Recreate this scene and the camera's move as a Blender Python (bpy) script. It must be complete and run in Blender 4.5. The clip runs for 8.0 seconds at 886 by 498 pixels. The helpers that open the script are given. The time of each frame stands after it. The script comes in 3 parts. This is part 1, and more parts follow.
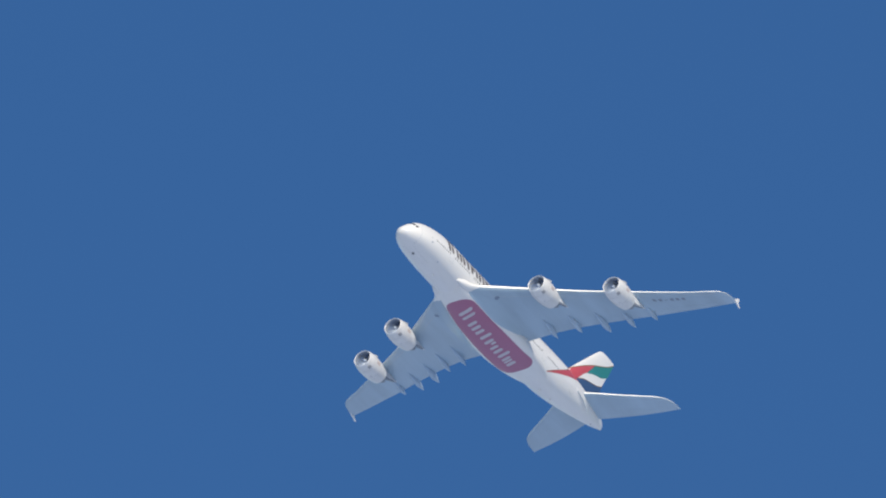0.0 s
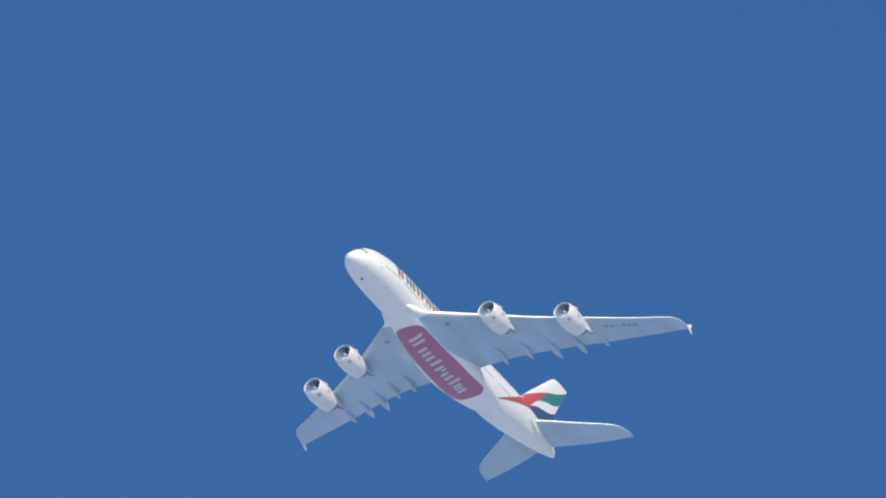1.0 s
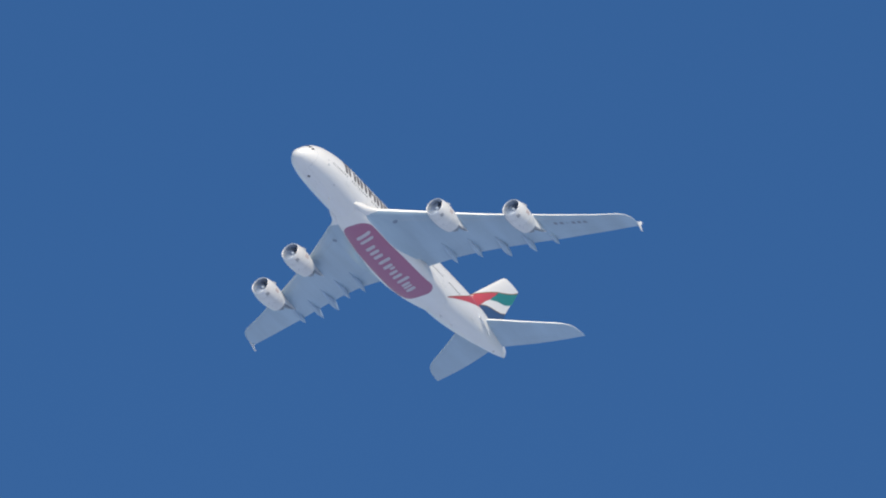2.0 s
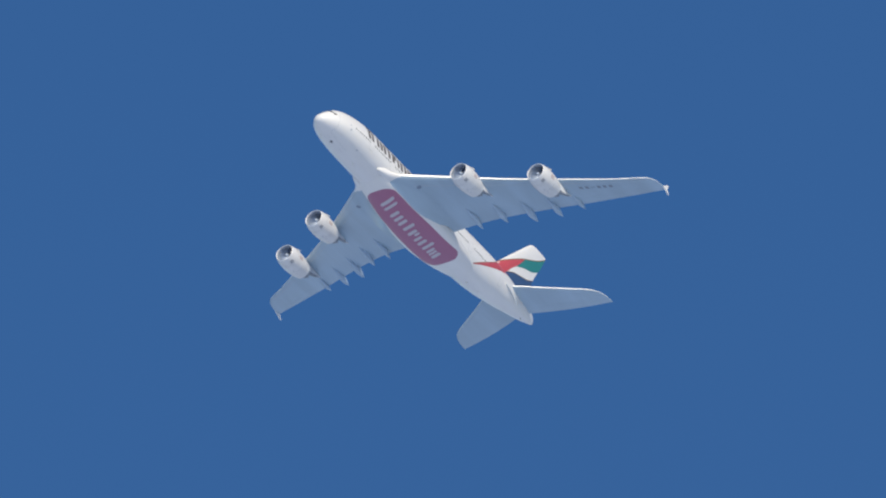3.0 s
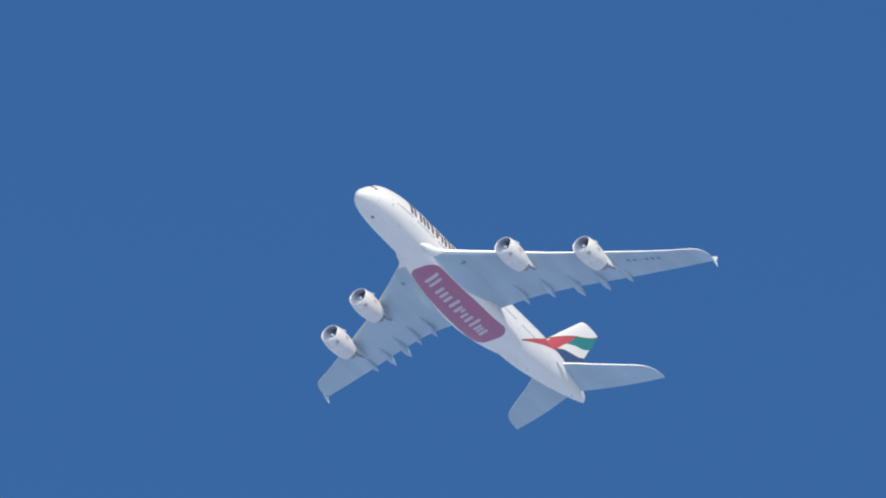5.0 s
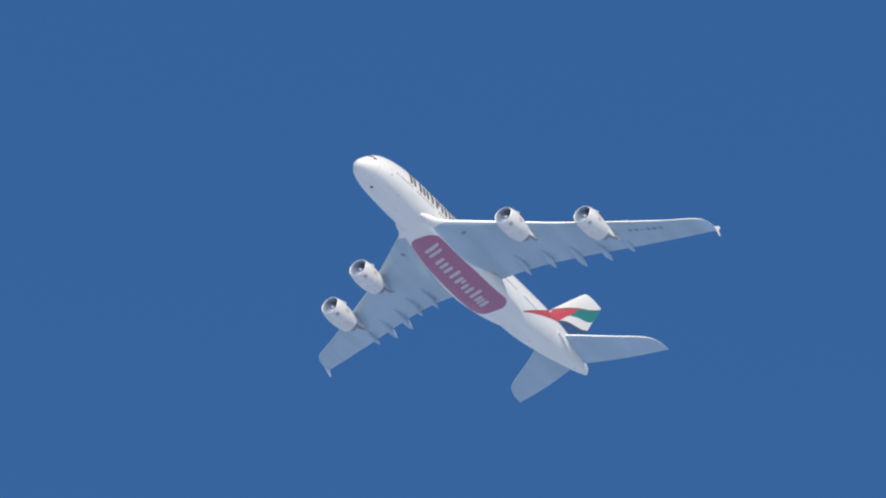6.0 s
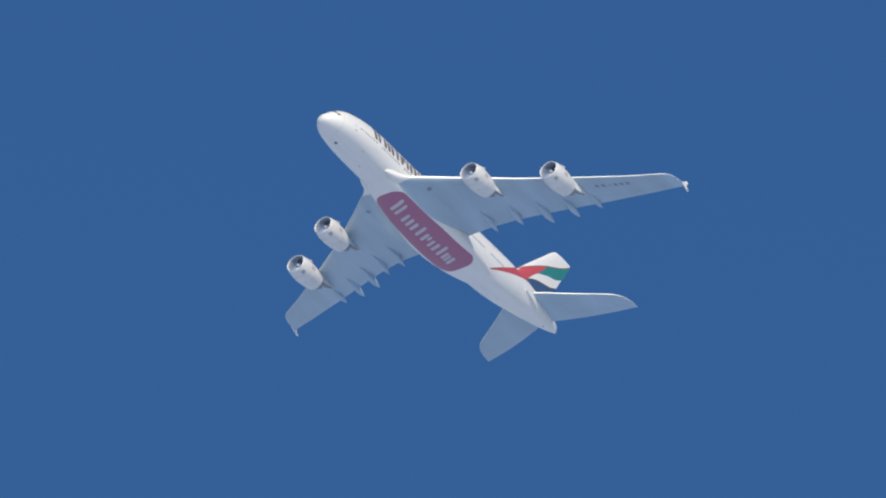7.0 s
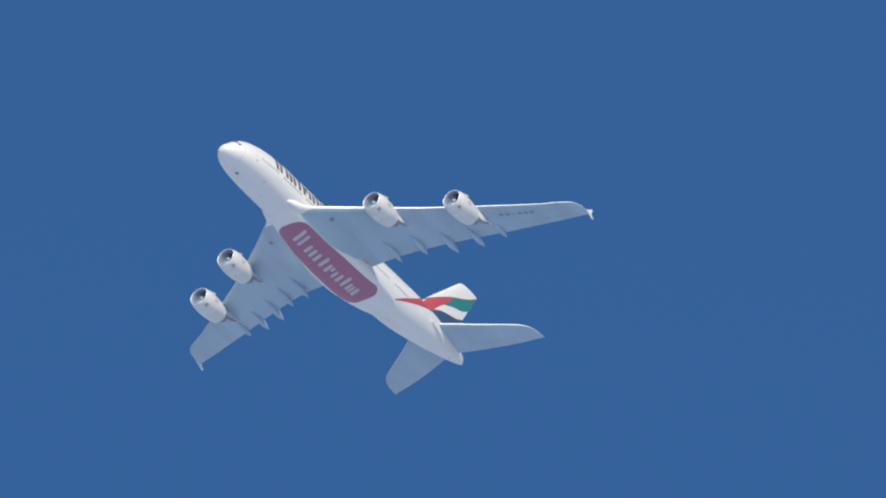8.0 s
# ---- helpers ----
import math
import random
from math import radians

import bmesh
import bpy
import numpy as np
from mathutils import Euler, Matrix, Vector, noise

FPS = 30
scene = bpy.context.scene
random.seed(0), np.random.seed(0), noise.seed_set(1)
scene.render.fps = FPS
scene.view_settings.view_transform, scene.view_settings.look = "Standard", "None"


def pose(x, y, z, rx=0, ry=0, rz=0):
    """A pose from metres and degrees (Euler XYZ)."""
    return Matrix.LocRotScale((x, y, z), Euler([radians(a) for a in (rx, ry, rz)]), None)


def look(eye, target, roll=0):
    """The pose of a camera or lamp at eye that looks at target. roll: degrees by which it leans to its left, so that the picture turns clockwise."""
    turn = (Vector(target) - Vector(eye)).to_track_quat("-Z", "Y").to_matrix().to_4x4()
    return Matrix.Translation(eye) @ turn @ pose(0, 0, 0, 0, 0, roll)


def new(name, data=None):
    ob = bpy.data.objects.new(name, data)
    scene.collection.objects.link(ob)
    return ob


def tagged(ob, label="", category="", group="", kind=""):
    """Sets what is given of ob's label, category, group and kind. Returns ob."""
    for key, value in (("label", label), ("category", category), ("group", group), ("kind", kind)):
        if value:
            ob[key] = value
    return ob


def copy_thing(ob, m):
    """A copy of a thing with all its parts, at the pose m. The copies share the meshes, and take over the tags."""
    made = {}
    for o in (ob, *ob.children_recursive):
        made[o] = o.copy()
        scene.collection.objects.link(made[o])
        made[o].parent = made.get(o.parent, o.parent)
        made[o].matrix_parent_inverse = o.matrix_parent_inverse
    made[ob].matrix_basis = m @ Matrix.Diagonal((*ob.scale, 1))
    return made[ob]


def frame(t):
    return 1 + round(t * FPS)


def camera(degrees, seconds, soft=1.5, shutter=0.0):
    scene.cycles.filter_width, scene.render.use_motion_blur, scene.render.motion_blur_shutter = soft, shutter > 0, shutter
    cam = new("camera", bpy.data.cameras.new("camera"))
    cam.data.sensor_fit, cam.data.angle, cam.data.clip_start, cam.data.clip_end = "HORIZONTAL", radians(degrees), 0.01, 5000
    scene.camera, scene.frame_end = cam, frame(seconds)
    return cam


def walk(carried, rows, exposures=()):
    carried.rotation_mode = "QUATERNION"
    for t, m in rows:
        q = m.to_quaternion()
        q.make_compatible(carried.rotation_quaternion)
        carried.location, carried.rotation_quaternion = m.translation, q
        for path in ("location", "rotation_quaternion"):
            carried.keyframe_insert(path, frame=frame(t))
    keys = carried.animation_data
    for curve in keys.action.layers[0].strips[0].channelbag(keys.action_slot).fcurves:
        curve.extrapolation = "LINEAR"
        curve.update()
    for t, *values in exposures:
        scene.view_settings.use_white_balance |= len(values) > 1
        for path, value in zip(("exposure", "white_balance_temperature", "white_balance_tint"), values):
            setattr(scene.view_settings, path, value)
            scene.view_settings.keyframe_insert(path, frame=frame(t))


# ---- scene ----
cam = camera(1.85, 8.0, soft=2.05, shutter=0.15)

# ---- the camera: held by hand on the ground, it turns after the aircraft ----
EYE = Vector((0.0, 0.0, 1.6))
# seconds, azimuth, elevation, lean in degrees
AIM = [
    (0.0, -146.7674, 34.2361, 3.399), (0.1, -146.7123, 34.2641, 3.430), (0.2, -146.6771, 34.2898, 3.462),
    (0.3, -146.6552, 34.3079, 3.493), (0.4, -146.6312, 34.3342, 3.525), (0.5, -146.5865, 34.3601, 3.556),
    (0.6, -146.5366, 34.3961, 3.536), (0.7, -146.5197, 34.4211, 3.516), (0.8, -146.4858, 34.5375, 3.495),
    (0.9, -146.4671, 34.5849, 3.475), (1.0, -146.4216, 34.6463, 3.454), (1.1, -146.3807, 34.6372, 3.466),
    (1.2, -146.3359, 34.6431, 3.477), (1.3, -146.2954, 34.6492, 3.488), (1.4, -146.2447, 34.6550, 3.500),
    (1.5, -146.1962, 34.6676, 3.511), (1.6, -146.1677, 34.6809, 3.492), (1.7, -146.1689, 34.7042, 3.473),
    (2.8, -145.5847, 35.0265, 3.433), (2.9, -145.5567, 35.0475, 3.404), (3.0, -145.5435, 35.0759, 3.374),
    (3.1, -145.4964, 35.0914, 3.335), (3.2, -145.4559, 35.1450, 3.295), (3.3, -145.4113, 35.1723, 3.255),
    (3.4, -145.3557, 35.2099, 3.215), (3.5, -145.2936, 35.2603, 3.175), (3.6, -145.1645, 35.3077, 3.183),
    (3.7, -145.0342, 35.3940, 3.191), (3.8, -144.9601, 35.5052, 3.199), (3.9, -144.8865, 35.6069, 3.207),
    (4.0, -144.8175, 35.6973, 3.215), (4.1, -144.7343, 35.7693, 3.189), (4.2, -144.6476, 35.8238, 3.162),
    (4.3, -144.5788, 35.8696, 3.136), (4.4, -144.5383, 35.9036, 3.109), (4.5, -144.5082, 35.8525, 3.083),
    (4.6, -144.5007, 35.7643, 3.200), (4.7, -144.4939, 35.8130, 3.120), (5.8, -144.0048, 36.2092, 3.174),
    (5.9, -143.9385, 36.2517, 3.167), (6.0, -143.8713, 36.2614, 3.159), (6.1, -143.8042, 36.2853, 3.150),
    (6.2, -143.7711, 36.3059, 3.140), (6.3, -143.7830, 36.3304, 3.131), (6.4, -143.8362, 36.3535, 3.121),
    (6.5, -143.8398, 36.3787, 3.112), (6.6, -143.8085, 36.4021, 3.135), (6.7, -143.6787, 36.4318, 3.159),
    (6.8, -143.5290, 36.4702, 3.182), (6.9, -143.4630, 36.5072, 3.206), (7.0, -143.4234, 36.5468, 3.229),
    (7.1, -143.4124, 36.5899, 3.187), (7.2, -143.4535, 36.6272, 3.146), (7.3, -143.5190, 36.6523, 3.104),
    (7.4, -143.5239, 36.6999, 3.062), (7.5, -143.4918, 36.7419, 3.020), (7.6, -143.3909, 36.7835, 2.996),
    (7.7, -143.2862, 36.8303, 2.972), (7.8, -143.2062, 36.8817, 2.947), (7.9, -143.1536, 36.9413, 2.923),
    (8.0, -143.1150, 36.9965, 2.899),
]


def aim(az, el, lean):
    az, el = radians(az), radians(el)
    way = Vector((math.cos(el) * math.cos(az), math.cos(el) * math.sin(az), math.sin(el)))
    return look(EYE, EYE + way * 1000, lean)


walk(cam, [(t, aim(a, e, r)) for t, a, e, r in AIM], exposures=[
    (0.0, -0.03), (0.1, -0.02), (0.2, 0.1), (0.5, 0.12), (1.0, 0.11), (1.3, 0.1), (1.4, -0.02), (1.5, -0.04), (1.7, -0.04),
    (2.8, -0.06), (3.5, -0.07), (4.1, -0.05), (4.3, 0.1), (4.5, 0.2), (4.7, 0.15), (5.8, 0.1), (6.0, 0.04), (6.2, -0.03),
    (6.5, -0.06), (7.2, -0.08), (7.5, -0.08), (7.7, -0.03), (8.0, 0.0)])

# ---- sky and sun ----
SUN_AZ, SUN_EL = 42.0, 28.5
world = bpy.data.worlds.new("sky")
scene.world = world
world.use_nodes = True
wn = world.node_tree
sky = wn.nodes.new("ShaderNodeTexSky")
sky.sky_type = "NISHITA"
sky.sun_disc = False
sky.sun_elevation = radians(SUN_EL)
sky.sun_rotation = radians(90 - SUN_AZ)
sky.altitude = 0
sky.air_density = 1.0
sky.dust_density = 0.3
sky.ozone_density = 4.0
deep = wn.nodes.new("ShaderNodeHueSaturation")
deep.inputs["Hue"].default_value = 0.505
deep.inputs["Saturation"].default_value = 1.205
deep.inputs["Value"].default_value = 0.925
wn.links.new(sky.outputs["Color"], deep.inputs["Color"])
wn.links.new(deep.outputs["Color"], wn.nodes["Background"].inputs["Color"])
wn.nodes["Background"].inputs["Strength"].default_value = 0.12

sun = new("sun", bpy.data.lights.new("sun", "SUN"))
sun.data.energy = 3.95
sun.data.angle = radians(0.53)
sun.data.color = (1.0, 0.895, 0.725)
sun_way = Vector((math.cos(radians(SUN_EL)) * math.cos(radians(SUN_AZ)),
                  math.cos(radians(SUN_EL)) * math.sin(radians(SUN_AZ)), math.sin(radians(SUN_EL))))
sun.matrix_world = look(sun_way * 200, (0, 0, 0))


# ---- materials ----
def material(name, color, rough=0.4, metal=0.0, coat=0.0, spots=0.08, spot_scale=0.5, grain=0.03, bump=0.0, streak=False):
    """Paint or metal with soft stains at two scales and a fine relief."""
    m = bpy.data.materials.new(name)
    m.use_nodes = True
    nt = m.node_tree
    b = nt.nodes["Principled BSDF"]
    b.inputs["Metallic"].default_value = metal
    b.inputs["Coat Weight"].default_value = coat
    b.inputs["Coat Roughness"].default_value = 0.08
    tc = nt.nodes.new("ShaderNodeTexCoord")
    mp = nt.nodes.new("ShaderNodeMapping")
    if streak:
        mp.inputs["Scale"].default_value = (0.18, 1.0, 1.0)
    nt.links.new(tc.outputs["Object"], mp.inputs["Vector"])
    big = nt.nodes.new("ShaderNodeTexNoise")
    big.inputs["Scale"].default_value = spot_scale
    big.inputs["Detail"].default_value = 5
    fine = nt.nodes.new("ShaderNodeTexNoise")
    fine.inputs["Scale"].default_value = spot_scale * 9
    fine.inputs["Detail"].default_value = 3
    for n in (big, fine):
        nt.links.new(mp.outputs["Vector"], n.inputs["Vector"])
    ramp = nt.nodes.new("ShaderNodeMapRange")
    ramp.inputs["From Min"].default_value, ramp.inputs["From Max"].default_value = 0.3, 0.7
    ramp.inputs["To Min"].default_value, ramp.inputs["To Max"].default_value = 1.0 - spots, 1.0
    nt.links.new(big.outputs["Fac"], ramp.inputs["Value"])
    ramp2 = nt.nodes.new("ShaderNodeMapRange")
    ramp2.inputs["From Min"].default_value, ramp2.inputs["From Max"].default_value = 0.3, 0.7
    ramp2.inputs["To Min"].default_value, ramp2.inputs["To Max"].default_value = 1.0 - grain, 1.0
    nt.links.new(fine.outputs["Fac"], ramp2.inputs["Value"])
    mul = nt.nodes.new("ShaderNodeMath")
    mul.operation = "MULTIPLY"
    nt.links.new(ramp.outputs["Result"], mul.inputs[0])
    nt.links.new(ramp2.outputs["Result"], mul.inputs[1])
    mix = nt.nodes.new("ShaderNodeMix")
    mix.data_type = "RGBA"
    mix.inputs[6].default_value = (color[0] * 0.3, color[1] * 0.3, color[2] * 0.3, 1)
    mix.inputs[7].default_value = (*color, 1)
    nt.links.new(mul.outputs["Value"], mix.inputs[0])
    nt.links.new(mix.outputs[2], b.inputs["Base Color"])
    rr = nt.nodes.new("ShaderNodeMapRange")
    rr.inputs["To Min"].default_value, rr.inputs["To Max"].default_value = rough * 1.15, rough * 0.85
    nt.links.new(fine.outputs["Fac"], rr.inputs["Value"])
    nt.links.new(rr.outputs["Result"], b.inputs["Roughness"])
    if bump:
        bp = nt.nodes.new("ShaderNodeBump")
        bp.inputs["Strength"].default_value = bump
        bp.inputs["Distance"].default_value = 0.05
        nt.links.new(big.outputs["Fac"], bp.inputs["Height"])
        nt.links.new(bp.outputs["Normal"], b.inputs["Normal"])
    return m


WHITE = material("white_paint", (0.81, 0.80, 0.785), 0.38, coat=0.25, spots=0.09, bump=0.05, streak=True)
NACELLE = material("nacelle_white_paint", (0.745, 0.74, 0.73), 0.4, coat=0.2, spots=0.14, spot_scale=0.8, bump=0.04)
# the air's blue haze is put into these two greys; the paint is neutral
HAZED_WING_GREY = material("grey_wing_paint_hazed_blue", (0.405, 0.535, 0.65), 0.42, coat=0.3, spots=0.27, spot_scale=0.25, bump=0.04, streak=True)
HAZED_FAIRING_GREY = material("pale_grey_fairing_hazed_blue", (0.40, 0.52, 0.65), 0.45, spots=0.15)
PALE = material("pale_letter_paint", (0.56, 0.52, 0.56), 0.4)
RED = material("red_paint", (0.55, 0.085, 0.10), 0.38, coat=0.25)
# haze in front of the belly is put into this crimson, paler and bluer
HAZED_CRIMSON = material("crimson_paint_hazed", (0.40, 0.15, 0.255), 0.4, coat=0.2, streak=True)
GREEN = material("green_paint", (0.035, 0.23, 0.22), 0.38, coat=0.25)
# the fin's black band, with the blue of the haze put into its colour
HAZED_BLACK = material("black_paint_hazed_blue", (0.05, 0.10, 0.21), 0.38, coat=0.25)
GOLD = material("gold_paint", (0.27, 0.17, 0.07), 0.4, metal=0.3)
TITLE = material("dark_title_paint", (0.17, 0.15, 0.14), 0.4, metal=0.2)
DULL_MARK = material("grey_marking_paint", (0.23, 0.27, 0.34), 0.5)
COVER_BLUE = material("blue_grey_cover_paint", (0.21, 0.27, 0.36), 0.5)
COVER = material("grey_cover_paint", (0.36, 0.37, 0.39), 0.45)
STAIN = material("faded_tan_cover_paint", (0.56, 0.48, 0.46), 0.45, spots=0.2, spot_scale=2.0)
LIP = material("satin_aluminium", (0.86, 0.86, 0.86), 0.5, metal=0.45)
# inlet liner and blades: blue haze over the dark inlet is put into both colours
HAZED_LINER = material("grey_inlet_liner_hazed_blue", (0.31, 0.36, 0.45), 0.5)
HAZED_BLADE = material("titanium_blade_hazed_blue", (0.35, 0.42, 0.54), 0.5, metal=0.1)
NOZZLE = material("heat_stained_nozzle", (0.29, 0.32, 0.37), 0.45, metal=0.4, spots=0.2)
PYLON = material("grey_pylon_paint", (0.68, 0.69, 0.70), 0.45)
GLASS = material("dark_window_glass", (0.04, 0.045, 0.05), 0.12)
SEAL = material("grey_seam_sealant", (0.50, 0.52, 0.55), 0.6)
RUBBER = material("dark_vent_metal", (0.12, 0.12, 0.13), 0.6)


def ground_material():
    m = bpy.data.materials.new("pale_bounce_ground")
    m.use_nodes = True
    nt = m.node_tree
    b = nt.nodes["Principled BSDF"]
    b.inputs["Roughness"].default_value = 0.95
    tc = nt.nodes.new("ShaderNodeTexCoord")
    cols = []
    for scale, detail in ((0.0012, 6), (0.03, 8)):
        n = nt.nodes.new("ShaderNodeTexNoise")
        n.inputs["Scale"].default_value = scale
        n.inputs["Detail"].default_value = detail
        nt.links.new(tc.outputs["Object"], n.inputs["Vector"])
        r = nt.nodes.new("ShaderNodeValToRGB")
        r.color_ramp.elements[0].position, r.color_ramp.elements[1].position = 0.35, 0.65
        cols.append((n, r))
        nt.links.new(n.outputs["Fac"], r.inputs["Fac"])
    # pale blue is made up, to brighten and tint the undersides by bounce
    cols[0][1].color_ramp.elements[0].color = (0.55, 0.65, 0.79, 1)
    cols[0][1].color_ramp.elements[1].color = (0.68, 0.79, 0.945, 1)
    cols[1][1].color_ramp.elements[0].color = (0.85, 0.85, 0.85, 1)
    cols[1][1].color_ramp.elements[1].color = (1, 1, 1, 1)
    mix = nt.nodes.new("ShaderNodeMix")
    mix.data_type, mix.blend_type = "RGBA", "MULTIPLY"
    mix.inputs[0].default_value = 1
    nt.links.new(cols[0][1].outputs["Color"], mix.inputs[6])
    nt.links.new(cols[1][1].outputs["Color"], mix.inputs[7])
    nt.links.new(mix.outputs[2], b.inputs["Base Color"])
    return m


# ---- helpers for meshes ----
def part(name, bm, mat, parent, label=""):
    """One mesh object under a thing or a part."""
    me = bpy.data.meshes.new(name)
    bmesh.ops.recalc_face_normals(bm, faces=bm.faces)
    bm.to_mesh(me)
    bm.free()
    me.materials.append(mat)
    ob = new(name, me)
    ob.parent = parent
    if label:
        tagged(ob, label)
    return ob


def smooth(bm, angle=40):
    for f in bm.faces:
        f.smooth = True
    lim = radians(angle)
    for e in bm.edges:
        e.smooth = len(e.link_faces) < 2 or e.calc_face_angle(0) < lim
    return bm


def loft(rings, closed=True, caps=(True, True)):
    """A skin over rings of equally many points."""
    bm = bmesh.new()
    vs = [[bm.verts.new(p) for p in ring] for ring in rings]
    n = len(rings[0])
    for a, b in zip(vs, vs[1:]):
        for i in range(n if closed else n - 1):
            bm.faces.new((a[i], a[(i + 1) % n], b[(i + 1) % n], b[i]))
    if closed and caps[0]:
        bm.faces.new(vs[0])
    if closed and caps[1]:
        bm.faces.new(vs[-1][::-1])
    bmesh.ops.recalc_face_normals(bm, faces=bm.faces)
    return bm


def curve(table, x):
    """A smooth monotone curve through the rows (x, values...) of a table, read at x."""
    t = np.asarray(table, float)
    xs = t[:, 0]
    x = min(max(x, xs[0]), xs[-1])
    i = int(min(max(np.searchsorted(xs, x) - 1, 0), len(xs) - 2))
    h = xs[i + 1] - xs[i]
    out = []
    for k in range(1, t.shape[1]):
        y = t[:, k]
        d = np.diff(y) / np.diff(xs)

        def slope(j):
            if j == 0:
                return d[0]
            if j == len(xs) - 1:
                return d[-1]
            return 0.0 if d[j - 1] * d[j] <= 0 else 2 * d[j - 1] * d[j] / (d[j - 1] + d[j])
        u = (x - xs[i]) / h
        out.append(y[i] * (1 + 2 * u) * (1 - u) ** 2 + y[i + 1] * u * u * (3 - 2 * u)
                   + h * (slope(i) * u * (1 - u) ** 2 - slope(i + 1) * u * u * (1 - u)))
    return out


NOSE_X = 36.0      # the nose lies 36 m ahead of the aircraft's origin


def at(s, y, z):
    """A point of the aircraft: s metres behind the nose, y to port, z up."""
    return Vector((NOSE_X - s, y, z))


def strip(surface, edge_a, edge_b, steps, across, thick=0.02):
    """A thin sheet of paint or metal that lies on a surface between two edges; surface takes (u, v, lift)."""
    bm = bmesh.new()
    top, low = [], []
    for i in range(steps + 1):
        k = i / steps
        a, b = edge_a(k), edge_b(k)
        top.append([])
        low.append([])
        for j in range(across + 1):
            w = j / across
            u, v = a[0] + (b[0] - a[0]) * w, a[1] + (b[1] - a[1]) * w
            top[-1].append(bm.verts.new(surface(u, v, thick)))
            low[-1].append(bm.verts.new(surface(u, v, -0.02)))
    for i in range(steps):
        for j in range(across):
            bm.faces.new((top[i][j], top[i + 1][j], top[i + 1][j + 1], top[i][j + 1]))
    for i in range(steps):
        for j in (0, across):
            bm.faces.new((top[i][j], top[i + 1][j], low[i + 1][j], low[i][j]))
    for j in range(across):
        for i in (0, steps):
            bm.faces.new((top[i][j], top[i][j + 1], low[i][j + 1], low[i][j]))
    bmesh.ops.remove_doubles(bm, verts=bm.verts, dist=0.0005)
    bmesh.ops.dissolve_degenerate(bm, edges=bm.edges, dist=0.0005)
    return smooth(bm, 40)


# ---- the ground: never in view, added to bounce light onto the aircraft's underside ----
def build_ground():
    bm = bmesh.new()
    rings = [0, 60, 200, 600, 1500, 4000, 10000, 25000]
    last = [bm.verts.new((0, 0, 0))]
    for r in rings[1:]:
        ring = []
        for i in range(48):
            a = i * math.tau / 48
            lift = 0.0 if r < 100 else 0.004 * r * (noise.noise(Vector((math.cos(a) * 3, math.sin(a) * 3, r * 0.001))) - 0.3)
            ring.append(bm.verts.new((r * math.cos(a), r * math.sin(a), lift)))
        for i in range(48):
            j = (i + 1) % 48
            if len(last) == 1:
                bm.faces.new((last[0], ring[i], ring[j]))
            else:
                bm.faces.new((last[i], ring[i], ring[j], last[j]))
        last = ring
    ob = part("ground", smooth(bm, 80), ground_material(), None)
    tagged(ob, "unseen pale blue ground to the horizon, added to bounce light", "ground", kind="structure")


# ---- the aircraft: body ----
# metres behind the nose: half width, height of the widest line, top, bottom
BODY = [(1.4, 0.02, -1.5, -1.48, -1.52), (1.55, 0.62, -1.5, -1.0, -1.95), (1.9, 1.14, -1.48, -0.5, -2.3), (2.5, 1.64, -1.42, 0.1, -2.62),
        (3.3, 2.14, -1.3, 0.9, -2.9), (4.6, 2.66, -1.1, 1.9, -3.16), (6.3, 3.06, -0.9, 2.72, -3.38), (9.0, 3.4, -0.65, 3.5, -3.6),
        (12.0, 3.54, -0.5, 4.05, -3.74), (15.0, 3.57, -0.4, 4.28, -3.85), (46.0, 3.57, -0.4, 4.28, -4.1), (50.0, 3.48, 0.0, 4.28, -4.05),
        (54.0, 3.26, 0.45, 4.25, -3.55), (58.0, 2.86, 0.85, 4.12, -2.74), (62.0, 2.3, 1.2, 3.8, -1.75), (66.0, 1.62, 1.5, 3.2, -0.72),
        (68.6, 1.02, 1.45, 2.75, 0.08), (69.7, 0.6, 1.55, 2.6, 0.45), (70.35, 0.3, 1.6, 2.5, 0.68)]


def body_point(s, a, lift=0.0):
    """On the body's skin at s metres behind the nose and the angle a: 0 is port, 90 the top, -90 the keel, in degrees."""
    w, zc, zt, zb = curve(BODY, s)
    c, n = math.cos(radians(a)), math.sin(radians(a))
    y = (w + lift) * math.copysign(abs(c) ** (0.93 if n > 0 else 1.0), c)
    z = zc + ((zt - zc) * n ** 0.97 if n > 0 else (zc - zb) * n) + lift * n
    return at(s, y, z)


def body_angle(s, z):
    """The angle at which the body's port skin has the height z."""
    w, zc, zt, zb = curve(BODY, s)
    r = (z - zc) / (zt - zc) if z > zc else (z - zc) / (zc - zb)
    r = max(-1.0, min(1.0, r))
    return math.degrees(math.asin(r ** (1 / 0.97) if r > 0 else r))


def body_side(s, z, lift=0.0):
    return body_point(s, body_angle(s, z), lift)


